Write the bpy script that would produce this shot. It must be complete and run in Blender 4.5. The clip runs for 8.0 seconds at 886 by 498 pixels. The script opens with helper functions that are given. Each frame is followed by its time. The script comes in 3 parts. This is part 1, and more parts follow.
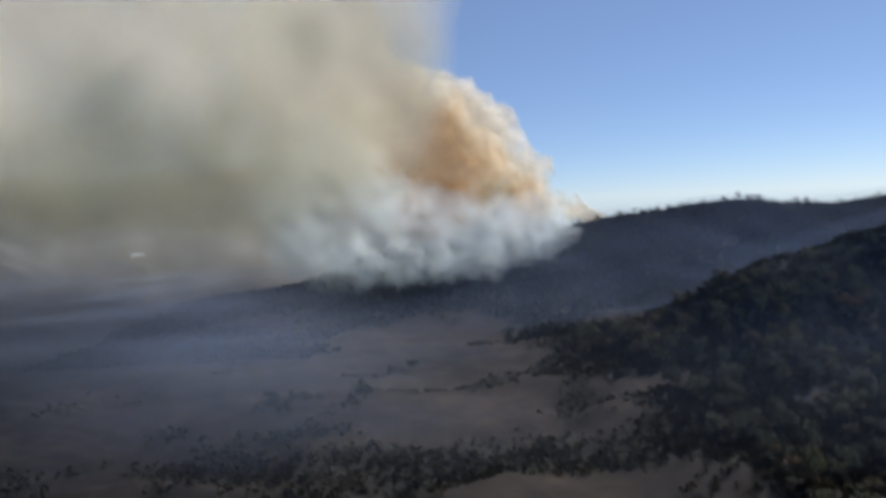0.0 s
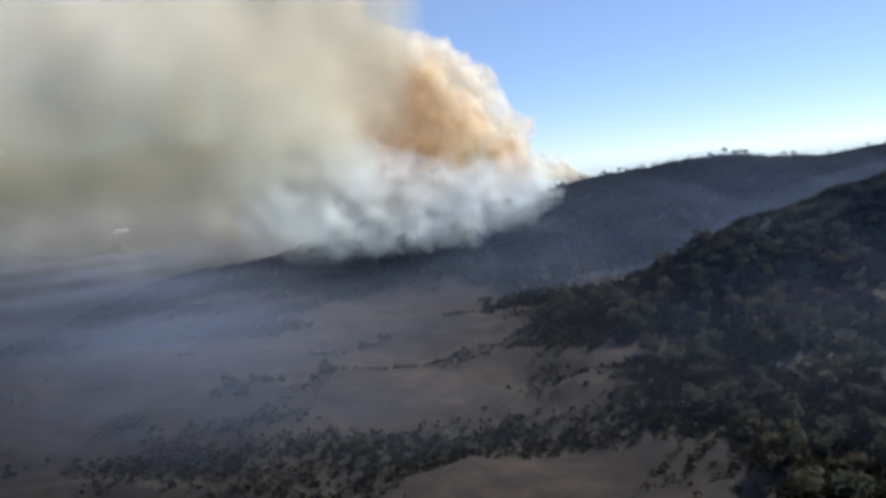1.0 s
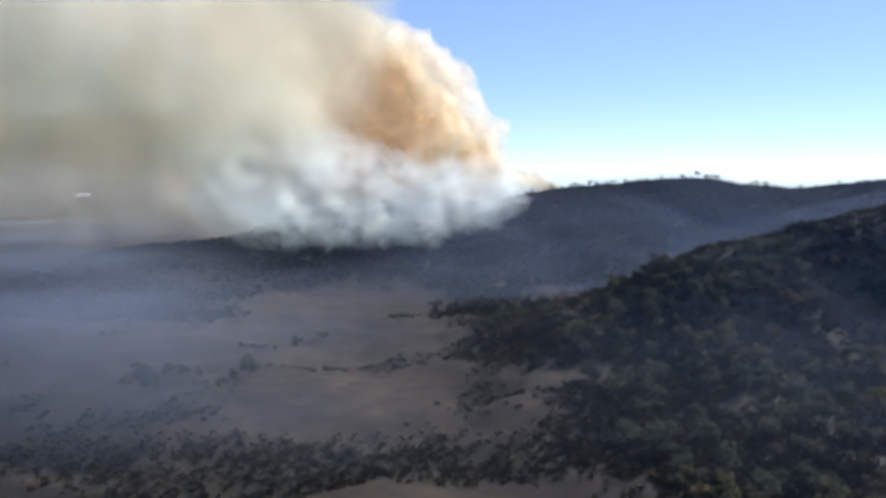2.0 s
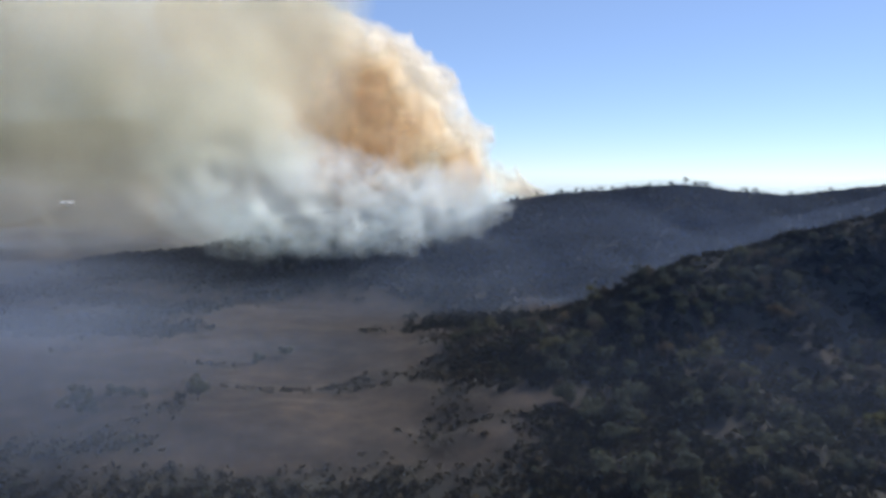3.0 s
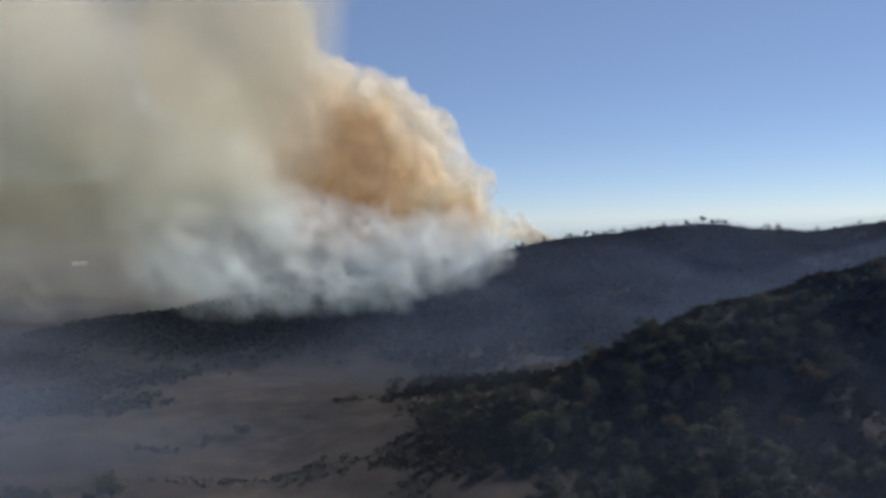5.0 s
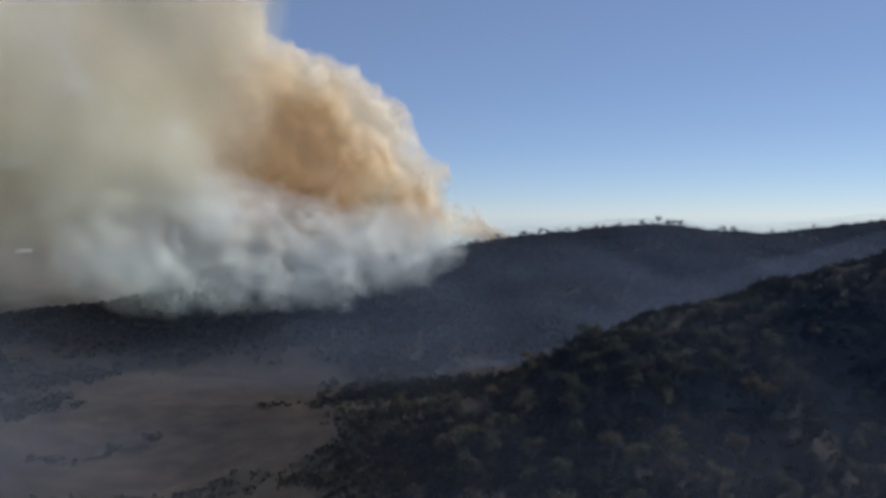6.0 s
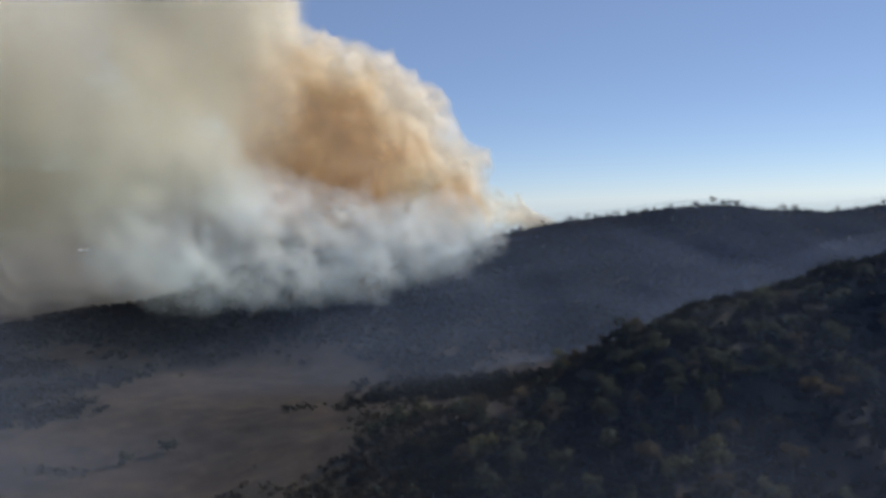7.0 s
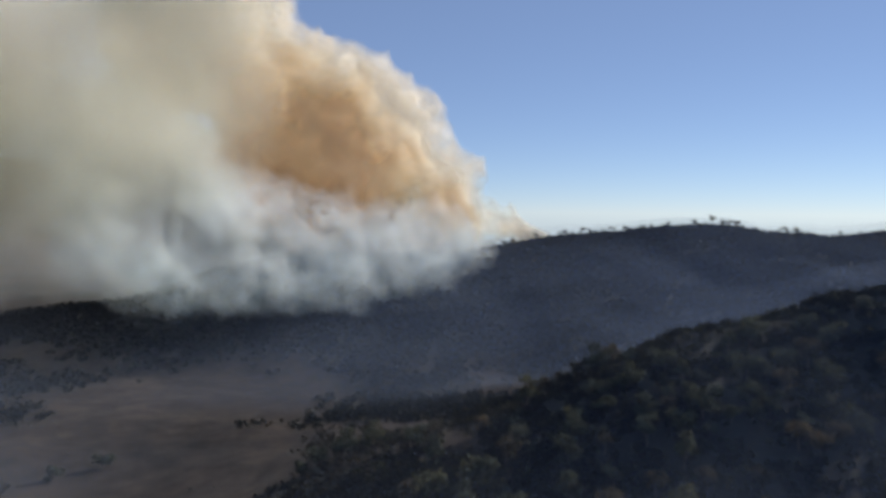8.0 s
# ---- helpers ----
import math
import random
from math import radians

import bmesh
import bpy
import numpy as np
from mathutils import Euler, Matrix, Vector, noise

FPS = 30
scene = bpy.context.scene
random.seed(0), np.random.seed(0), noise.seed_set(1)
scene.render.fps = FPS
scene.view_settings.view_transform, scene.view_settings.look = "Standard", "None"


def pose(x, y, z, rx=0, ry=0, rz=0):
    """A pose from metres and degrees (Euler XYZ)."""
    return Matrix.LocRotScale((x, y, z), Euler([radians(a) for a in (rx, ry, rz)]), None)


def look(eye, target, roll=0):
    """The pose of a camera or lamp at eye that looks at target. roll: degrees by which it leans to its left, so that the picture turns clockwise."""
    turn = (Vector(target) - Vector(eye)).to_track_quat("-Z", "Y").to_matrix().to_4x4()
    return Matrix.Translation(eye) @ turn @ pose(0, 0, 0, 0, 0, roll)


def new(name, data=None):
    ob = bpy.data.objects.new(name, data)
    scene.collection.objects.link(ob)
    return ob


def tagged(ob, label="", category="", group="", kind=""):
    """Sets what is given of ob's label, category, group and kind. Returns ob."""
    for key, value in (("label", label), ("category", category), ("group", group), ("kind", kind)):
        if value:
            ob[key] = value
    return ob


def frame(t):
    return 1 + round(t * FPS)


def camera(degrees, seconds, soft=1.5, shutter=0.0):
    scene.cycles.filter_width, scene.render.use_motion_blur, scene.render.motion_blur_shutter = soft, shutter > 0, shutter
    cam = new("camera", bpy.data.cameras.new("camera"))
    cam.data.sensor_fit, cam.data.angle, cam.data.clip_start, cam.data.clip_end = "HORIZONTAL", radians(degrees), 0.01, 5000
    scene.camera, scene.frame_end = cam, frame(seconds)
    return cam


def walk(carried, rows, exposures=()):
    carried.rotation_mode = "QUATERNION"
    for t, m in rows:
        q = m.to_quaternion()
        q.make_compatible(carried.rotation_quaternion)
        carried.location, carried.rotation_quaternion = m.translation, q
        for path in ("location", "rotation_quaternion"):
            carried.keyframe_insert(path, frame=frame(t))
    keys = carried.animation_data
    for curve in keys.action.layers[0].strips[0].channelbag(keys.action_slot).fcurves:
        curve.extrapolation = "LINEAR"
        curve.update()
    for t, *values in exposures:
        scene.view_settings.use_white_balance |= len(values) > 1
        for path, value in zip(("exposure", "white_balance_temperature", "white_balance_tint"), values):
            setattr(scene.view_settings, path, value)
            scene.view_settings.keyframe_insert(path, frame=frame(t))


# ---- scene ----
cam = camera(60.2, 8.0, soft=3.5, shutter=0.5)
PATH = [
    (0, (-65.089, -77.385, -2.776), (-65.059, -75.388, -2.888), -3.0),
    (0.1, (-63.662, -75.409, -2.775), (-63.615, -73.415, -2.924), -3.6),
    (0.2, (-62.232, -73.432, -2.772), (-62.155, -71.440, -2.927), -4.2),
    (0.3, (-60.803, -71.456, -2.771), (-60.733, -69.464, -2.934), -4.8),
    (0.4, (-59.381, -69.481, -2.771), (-59.319, -67.488, -2.921), -5.4),
    (0.5, (-57.971, -67.508, -2.773), (-57.915, -65.516, -2.939), -6.0),
    (0.6, (-56.571, -65.539, -2.778), (-56.541, -63.547, -2.950), -5.8),
    (0.7, (-55.177, -63.574, -2.786), (-55.116, -61.581, -2.946), -5.6),
    (0.8, (-53.792, -61.609, -2.795), (-53.779, -59.618, -2.988), -5.3),
    (0.9, (-52.418, -59.642, -2.806), (-52.363, -57.652, -3.003), -5.1),
    (1, (-51.059, -57.669, -2.818), (-51.019, -55.680, -3.023), -4.9),
    (1.1, (-49.717, -55.694, -2.832), (-49.658, -53.704, -3.025), -4.3),
    (1.2, (-48.392, -53.718, -2.847), (-48.322, -51.730, -3.054), -3.7),
    (1.3, (-47.077, -51.737, -2.864), (-46.989, -49.748, -3.062), -3.1),
    (1.4, (-45.766, -49.746, -2.880), (-45.685, -47.761, -3.106), -2.5),
    (1.5, (-44.454, -47.742, -2.894), (-44.389, -45.760, -3.157), -1.9),
    (1.6, (-43.139, -45.729, -2.907), (-43.079, -43.753, -3.206), -1.4),
    (1.7, (-41.825, -43.711, -2.918), (-41.743, -41.739, -3.242), -0.8),
    (1.8, (-40.515, -41.679, -2.929), (-40.401, -39.703, -3.221), -0.3),
    (1.9, (-39.210, -39.625, -2.939), (-39.119, -37.644, -3.193), 0.3),
    (2, (-37.914, -37.542, -2.948), (-37.801, -35.557, -3.164), 0.8),
    (2.1, (-36.627, -35.426, -2.955), (-36.516, -33.442, -3.175), 1.3),
    (2.2, (-35.346, -33.292, -2.962), (-35.214, -31.309, -3.187), 1.8),
    (3.3, (-21.552, -8.999, -3.136), (-21.449, -7.011, -3.329), -0.1),
    (3.4, (-20.299, -6.752, -3.145), (-20.224, -4.763, -3.342), -0.1),
    (3.5, (-19.044, -4.495, -3.154), (-18.986, -2.506, -3.353), 0.0),
    (3.7, (-16.528, 0.066, -3.178), (-16.482, 2.053, -3.404), -0.5),
    (3.8, (-15.265, 2.365, -3.191), (-15.245, 4.349, -3.449), -0.7),
    (3.9, (-13.994, 4.672, -3.204), (-13.958, 6.654, -3.466), -1.0),
    (4, (-12.712, 6.982, -3.215), (-12.679, 8.969, -3.442), -1.2),
    (4.2, (-10.118, 11.615, -3.233), (-10.080, 13.609, -3.389), -2.7),
    (5.3, (4.553, 37.395, -3.394), (4.681, 39.390, -3.465), 0.6),
    (5.4, (5.909, 39.720, -3.398), (6.071, 41.711, -3.478), 0.8),
    (5.5, (7.272, 42.039, -3.400), (7.424, 44.031, -3.496), 1.0),
    (5.6, (8.644, 44.351, -3.401), (8.819, 46.342, -3.471), 0.8),
    (5.7, (10.025, 46.655, -3.400), (10.199, 48.646, -3.471), 0.6),
    (5.8, (11.414, 48.953, -3.399), (11.595, 50.944, -3.465), 0.4),
    (6, (14.212, 53.532, -3.396), (14.375, 55.523, -3.485), 0.0),
    (6.1, (15.621, 55.814, -3.395), (15.765, 57.806, -3.494), -0.2),
    (6.2, (17.039, 58.091, -3.394), (17.156, 60.083, -3.525), -0.5),
    (6.3, (18.463, 60.362, -3.394), (18.569, 62.354, -3.533), -0.7),
    (6.5, (21.316, 64.885, -3.393), (21.396, 66.879, -3.522), -1.2),
    (6.6, (22.746, 67.136, -3.394), (22.797, 69.131, -3.514), -1.3),
    (6.7, (24.182, 69.379, -3.396), (24.243, 71.376, -3.486), -1.4),
    (6.8, (25.617, 71.617, -3.398), (25.659, 73.614, -3.498), -1.6),
    (6.9, (27.049, 73.850, -3.399), (27.059, 75.847, -3.506), -1.7),
    (7, (28.471, 76.081, -3.399), (28.488, 78.077, -3.517), -1.8),
    (7.1, (29.883, 78.309, -3.398), (29.920, 80.303, -3.544), -1.8),
    (7.2, (31.289, 80.532, -3.396), (31.305, 82.525, -3.559), -1.8),
    (7.3, (32.690, 82.752, -3.393), (32.706, 84.747, -3.523), -1.9),
    (7.4, (34.084, 84.969, -3.389), (34.096, 86.965, -3.520), -1.9),
    (7.5, (35.475, 87.185, -3.386), (35.471, 89.181, -3.516), -1.9),
    (7.6, (36.859, 89.399, -3.382), (36.872, 91.396, -3.494), -1.4),
    (7.7, (38.236, 91.610, -3.378), (38.261, 93.605, -3.508), -0.9),
    (7.8, (39.610, 93.819, -3.374), (39.640, 95.815, -3.493), -0.5),
    (7.9, (40.982, 96.027, -3.369), (41.011, 98.025, -3.469), 0.0),
    (8, (42.356, 98.237, -3.365), (42.364, 100.235, -3.462), 0.5),
]
walk(cam, [(t, look(eye, target, roll)) for t, eye, target, roll in PATH],
     [(0, -0.15, 6450, 12), (0.5, 0.12, 6450, 12), (1.5, 0.35, 6450, 12), (2.0, 0.5, 6450, 12), (2.4, 0.45, 6450, 12),
      (3.5, 0.22, 6450, 12), (4.0, 0.42, 6450, 12), (4.3, 0.2, 6550, 12), (5.3, -0.3, 6720, 12), (6, -0.35, 6720, 12),
      (6.6, -0.2, 6720, 12), (8, -0.15, 6720, 12)])

# ---- world, sun ----
SUN_AZ, SUN_EL = radians(52), radians(29)
world = bpy.data.worlds.new("world")
scene.world = world
world.use_nodes = True
wn = world.node_tree
sky = wn.nodes.new("ShaderNodeTexSky")
sky.sky_type, sky.sun_disc = "NISHITA", False
sky.sun_elevation, sky.sun_rotation = SUN_EL, SUN_AZ
sky.altitude, sky.air_density, sky.dust_density, sky.ozone_density = 3000, 0.85, 0.05, 3.0
# a thin high haze evens out the clear sky
thin = wn.nodes.new("ShaderNodeMix")
thin.data_type = "RGBA"
thin.inputs[0].default_value, thin.inputs[7].default_value = 0.45, (2.1, 3.0, 5.2, 1)
wn.links.new(sky.outputs[0], thin.inputs[6])
wn.links.new(thin.outputs[2], wn.nodes["Background"].inputs[0])
wn.nodes["Background"].inputs[1].default_value = 0.126
sun = new("sun", bpy.data.lights.new("sun", "SUN"))
sun.data.energy, sun.data.angle, sun.data.color = 4.8, radians(0.53), (1.0, 0.96, 0.90)
SUN_DIR = Vector((math.sin(SUN_AZ) * math.cos(SUN_EL), math.cos(SUN_AZ) * math.cos(SUN_EL), math.sin(SUN_EL)))
sun.matrix_world = look(SUN_DIR * 100, (0, 0, 0))
scene.cycles.transparent_max_bounces = 110


# ---- numeric noise ----
LATTICE = np.random.RandomState(7).rand(32, 32, 32).astype(np.float32) * 2 - 1


def vnoise(x, y, z):
    """Smooth lattice noise in -1..1 of arrays of points."""
    x, y, z = np.broadcast_arrays(x, y, z)
    out = 0
    fx, fy, fz = np.floor(x), np.floor(y), np.floor(z)
    u, v, w = x - fx, y - fy, z - fz
    u, v, w = (a * a * a * (a * (a * 6 - 15) + 10) for a in (u, v, w))
    fx, fy, fz = (a.astype(int) for a in (fx, fy, fz))
    for a in (0, 1):
        for b in (0, 1):
            for c in (0, 1):
                out = out + LATTICE[(fx + a) % 32, (fy + b) % 32, (fz + c) % 32] * \
                    (u if a else 1 - u) * (v if b else 1 - v) * (w if c else 1 - w)
    return out


def fbm(x, y, z, octaves=4, billow=False, turn=False):
    total, gain = 0, 1.0
    for k in range(octaves):
        if turn:
            x, y, z = 0.8 * y + 0.6 * z, -0.8 * x + 0.36 * y - 0.48 * z, -0.6 * x - 0.48 * y + 0.64 * z
        f = 2.03 ** k
        n = vnoise(x * f + 5.3 * k, y * f + 1.7 * k, z * f + 9.1 * k)
        total = total + gain * ((1 - 2.6 * np.abs(n)) if billow else n)
        gain *= 0.5
    return total


# ---- plan of the ground ----
def smooth(t):
    t = np.clip(t, 0, 1)
    return t * t * (3 - 2 * t)


def height(x, y):
    x, y = np.broadcast_arrays(np.asarray(x, float), np.asarray(y, float))
    floor = -96 + 2.6 * fbm(x / 90, y / 90, 0.5, 3) + 7 * np.exp(-(((x + 110) / 45) ** 2 + ((y - 262) / 40) ** 2))
    fold = 1 - np.sqrt(fbm(x / 75 + y / 160, y / 62 - x / 210, 6.6, 2) ** 2 + 0.02) * 2.2
    floor = floor + 3.6 * fold * smooth((430 - y) / 120) * smooth((y + 100) / 200)
    # a gully that climbs across the near slope
    along = np.clip(((x + 95) * 95 + (y - 145) * 105) / (95 ** 2 + 105 ** 2), 0, 1)
    off = np.hypot(x + 95 - 95 * along, y - 145 - 105 * along) + 3 * vnoise(x / 14, y / 14, 2.2)
    floor = floor - 4.5 * np.exp(-(off / 10) ** 2)
    floor = floor - 4 * smooth((y - 520) / 300)
    # wooded spur with its crest running to the right
    crest = np.interp(x, [-60, -20, 5, 29, 52, 71, 97, 125, 165, 180, 260, 400, 700, 1500],
                      [0, 2, 10, 14, 20, 28, 40, 52, 57, 62, 80, 105, 145, 195])
    yc = 335 + 0.10 * x + 8 * vnoise(x / 70, 0.3, 0.1)
    dy = y - yc
    side = np.where(dy < 0, np.exp(-np.abs(dy / 92) ** 1.6), np.exp(-np.abs(dy / 78) ** 1.7))
    gully = 1 + 0.22 * fbm(x / 34, y / 90, 3.3, 3) * (1 - side)
    spur = crest * side * gully
    # long back hill
    yr = np.interp(x, [-320, -125, 0, 70, 160, 310, 450, 900], [650, 655, 740, 790, 815, 795, 795, 760])
    hr = np.interp(x, [-420, -285, -235, -190, -125, -60, 70, 105, 157, 209, 262, 312, 345, 407, 453, 520, 700, 1500],
                   [0, 8, 16, 25, 48, 56, 58, 64, 72.5, 77.5, 81.5, 82.5, 78, 76, 80, 88, 110, 170])
    yf = np.interp(x, [-300, -100, 0, 120, 300, 900], [560, 500, 470, 450, 440, 400])
    s = (y - yf) / (yr - yf)
    front = np.where(s < 1, np.clip(s, 0, 1) ** 1.15, 1.0)
    behind = np.clip(1 - (y - yr) / 420, 0, 1)
    ravine = 1 + 0.09 * fbm(x / 62 + y / 300, y / 260, 7.7, 3) * np.clip(1.0 - s, 0, 1) * 1.6
    back = (hr + 0.5) * np.where(s < 1, front * ravine, smooth(behind))
    # far mountains
    far = np.interp(y, [2300, 2900, 3500, 4200], [0, 45, 275, 360]) * (1 + 0.18 * fbm(x / 420, y / 700, 2.2, 4))
    far = far * smooth((50 - x) / 520)
    floor = floor - 190 * smooth((y - 950) / 1200) * smooth((x + 170) / 240)
    h = np.maximum(spur, back) + 0.25 * np.minimum(spur, back)
    rough = 0.5 * fbm(x / 16, y / 16, 4.1, 3)
    near = np.interp(y, [-400, 60], [-6, 0])
    return floor + h + far + rough + near


def steps(bands):
    """Coordinates for a ground sheet: bands of (start, end, step)."""
    out = []
    for a, b, d in bands:
        out += list(np.arange(a, b, d))
    return np.array(out + [bands[-1][1]])


# ---- materials ----
def material(name):
    m = bpy.data.materials.new(name)
    m.use_nodes = True
    nt = m.node_tree
    return m, nt, nt.nodes["Principled BSDF"]


def noise_node(nt, scale, detail=6, rough=0.6, coord="Object"):
    co = nt.nodes.new("ShaderNodeTexCoord")
    n = nt.nodes.new("ShaderNodeTexNoise")
    n.inputs["Scale"].default_value, n.inputs["Detail"].default_value = scale, detail
    n.inputs["Roughness"].default_value = rough
    nt.links.new(co.outputs[coord], n.inputs["Vector"])
    return n


def ramp(nt, src, stops):
    r = nt.nodes.new("ShaderNodeValToRGB")
    e = r.color_ramp.elements
    while len(e) < len(stops):
        e.new(0.5)
    for k, (p, c) in zip(e, stops):
        k.position, k.color = p, (*c, 1)
    nt.links.new(src, r.inputs[0])
    return r


def blend(nt, fac, a, b, mode="MIX"):
    m = nt.nodes.new("ShaderNodeMix")
    m.data_type, m.blend_type = "RGBA", mode
    for sock, v in ((m.inputs[0], fac), (m.inputs[6], a), (m.inputs[7], b)):
        if isinstance(v, (int, float)):
            sock.default_value = v
        elif isinstance(v, tuple):
            sock.default_value = (*v, 1)
        else:
            nt.links.new(v, sock)
    return m.outputs[2]


def ground_material():
    m, nt, p = material("dry_ground")
    big = noise_node(nt, 0.012, 5)
    mid = noise_node(nt, 0.09, 7, 0.65)
    fine = noise_node(nt, 0.9, 8, 0.7)
    grass = ramp(nt, mid.outputs["Fac"], [(0.32, (0.032, 0.028, 0.024)), (0.5, (0.050, 0.041, 0.033)), (0.68, (0.076, 0.059, 0.045))])
    scrub = ramp(nt, fine.outputs["Fac"], [(0.35, (0.028, 0.031, 0.025)), (0.55, (0.042, 0.043, 0.035)), (0.72, (0.060, 0.056, 0.045))])
    att = nt.nodes.new("ShaderNodeAttribute")
    att.attribute_name = "cover"
    col = blend(nt, att.outputs["Fac"], grass.outputs[0], scrub.outputs[0])
    tone = ramp(nt, big.outputs["Fac"], [(0.35, (0.75, 0.75, 0.78)), (0.65, (1.15, 1.08, 1.0))])
    col = blend(nt, 1.0, col, tone.outputs[0], "MULTIPLY")
    nt.links.new(col, p.inputs["Base Color"])
    p.inputs["Roughness"].default_value = 0.95
    p.inputs["Specular IOR Level"].default_value = 0.15
    b = nt.nodes.new("ShaderNodeBump")
    b.inputs["Strength"].default_value, b.inputs["Distance"].default_value = 0.7, 0.8
    nt.links.new(fine.outputs["Fac"], b.inputs["Height"])
    nt.links.new(b.outputs[0], p.inputs["Normal"])
    return m


def leaf_material(name, dark, light, transmit=0.45):
    m, nt, p = material(name)
    info = nt.nodes.new("ShaderNodeNewGeometry")
    oi = nt.nodes.new("ShaderNodeObjectInfo")
    c = ramp(nt, info.outputs["Random Per Island"], [(0.0, dark), (1.0, light)])
    tone = ramp(nt, oi.outputs["Random"], [(0.0, (0.7, 0.72, 0.7)), (0.6, (1.0, 1.0, 0.95)), (1.0, (1.35, 1.2, 0.95))])
    col = blend(nt, 1.0, c.outputs[0], tone.outputs[0], "MULTIPLY")
    nt.links.new(col, p.inputs["Base Color"])
    p.inputs["Roughness"].default_value = 0.8
    p.inputs["Specular IOR Level"].default_value = 0.06
    tr = nt.nodes.new("ShaderNodeBsdfTranslucent")
    nt.links.new(col, tr.inputs[0])
    mix = nt.nodes.new("ShaderNodeMixShader")
    mix.inputs[0].default_value = transmit
    nt.links.new(p.outputs[0], mix.inputs[1])
    nt.links.new(tr.outputs[0], mix.inputs[2])
    nt.links.new(mix.outputs[0], nt.nodes["Material Output"].inputs[0])
    return m


def bark_material():
    m, nt, p = material("bark")
    n = noise_node(nt, 6, 6)
    c = ramp(nt, n.outputs["Fac"], [(0.3, (0.06, 0.045, 0.035)), (0.7, (0.17, 0.13, 0.10))])
    nt.links.new(c.outputs[0], p.inputs["Base Color"])
    p.inputs["Roughness"].default_value = 0.9
    return m


def smoke_material(name, alpha, low, high, z0, z1, tint=(1, 1, 1), vary=0.5, size=0.02):
    """Thin smoke: part of the light passes, the rest is scattered both ways. low and high: colour at the heights z0 and z1."""
    m, nt, p = material(name)
    nt.nodes.remove(p)
    d = nt.nodes.new("ShaderNodeBsdfDiffuse")
    t = nt.nodes.new("ShaderNodeBsdfTranslucent")
    tr = nt.nodes.new("ShaderNodeBsdfTransparent")
    tr.inputs[0].default_value = (*tint, 1)
    mix = nt.nodes.new("ShaderNodeMixShader")
    mix.inputs[0].default_value = alpha
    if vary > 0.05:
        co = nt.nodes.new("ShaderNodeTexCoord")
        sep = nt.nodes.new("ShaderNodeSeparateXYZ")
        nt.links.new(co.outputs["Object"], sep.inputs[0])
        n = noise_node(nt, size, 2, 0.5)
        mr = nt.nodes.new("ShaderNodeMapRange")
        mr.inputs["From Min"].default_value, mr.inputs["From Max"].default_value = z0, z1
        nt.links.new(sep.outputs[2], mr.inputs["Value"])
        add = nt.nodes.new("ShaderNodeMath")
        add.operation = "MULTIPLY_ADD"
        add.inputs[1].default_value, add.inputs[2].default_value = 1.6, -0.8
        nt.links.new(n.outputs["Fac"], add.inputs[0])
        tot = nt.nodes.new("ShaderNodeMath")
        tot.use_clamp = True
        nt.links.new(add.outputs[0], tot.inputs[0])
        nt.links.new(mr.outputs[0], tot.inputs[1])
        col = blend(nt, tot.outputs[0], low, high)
        nt.links.new(col, d.inputs[0])
        nt.links.new(col, t.inputs[0])
        am = nt.nodes.new("ShaderNodeMapRange")
        am.inputs["From Min"].default_value, am.inputs["From Max"].default_value = 0.3, 0.7
        am.inputs["To Min"].default_value, am.inputs["To Max"].default_value = alpha * (1 + vary), alpha * (1 - vary)
        nt.links.new(n.outputs["Fac"], am.inputs["Value"])
        nt.links.new(am.outputs[0], mix.inputs[0])
    else:
        for sh in (d, t):
            sh.inputs[0].default_value = (*((a + b) / 2 for a, b in zip(low, high)), 1)
    body = nt.nodes.new("ShaderNodeMixShader")
    body.inputs[0].default_value = 0.72
    nt.links.new(d.outputs[0], body.inputs[1])
    nt.links.new(t.outputs[0], body.inputs[2])
    nt.links.new(tr.outputs[0], mix.inputs[1])
    nt.links.new(body.outputs[0], mix.inputs[2])
    nt.links.new(mix.outputs[0], nt.nodes["Material Output"].inputs[0])
    return m


GROUND = ground_material()
LEAF = leaf_material("leaves", (0.056, 0.064, 0.046), (0.100, 0.106, 0.072), 0.4)
LEAF_DRY = leaf_material("dry_leaves", (0.068, 0.061, 0.046), (0.110, 0.095, 0.070), 0.4)
LEAF_FAR = leaf_material("woods", (0.040, 0.047, 0.038), (0.052, 0.060, 0.045), 0.12)
BARK = bark_material()


# ---- building helpers ----
def mesh_of(name, verts, faces, mats, index=None, smooth_faces=False):
    me = bpy.data.meshes.new(name)
    me.from_pydata(verts, [], faces)
    for m in mats:
        me.materials.append(m)
    if index is not None:
        me.polygons.foreach_set("material_index", np.asarray(index, np.int32))
    if smooth_faces:
        me.polygons.foreach_set("use_smooth", np.ones(len(me.polygons), bool))
    me.update()
    return me


def part_mesh(name, me, parent, label=""):
    ob = new(name, me)
    ob.parent = parent
    return tagged(ob, label)


# ---- the ground ----
BARE = [(-85, 455, 70, 55), (-28, 168, 48, 14), (-100, 268, 36, 4), (125, 266, 52, 12), (24, 258, 20, 12), (50, 203, 14, 6),
        (-62, 285, 42, 10), (85, 222, 16, 4), (-130, 330, 40, 12)]


SCRUB = [(-85, 158, 14, 16), (-68, 176, 15, 16), (-52, 196, 16, 16), (-36, 215, 16, 14), (-20, 234, 18, 12), (2, 250, 20, 10),
         (-118, 226, 30, 9), (-155, 200, 32, 11), (30, 300, 30, 16)]


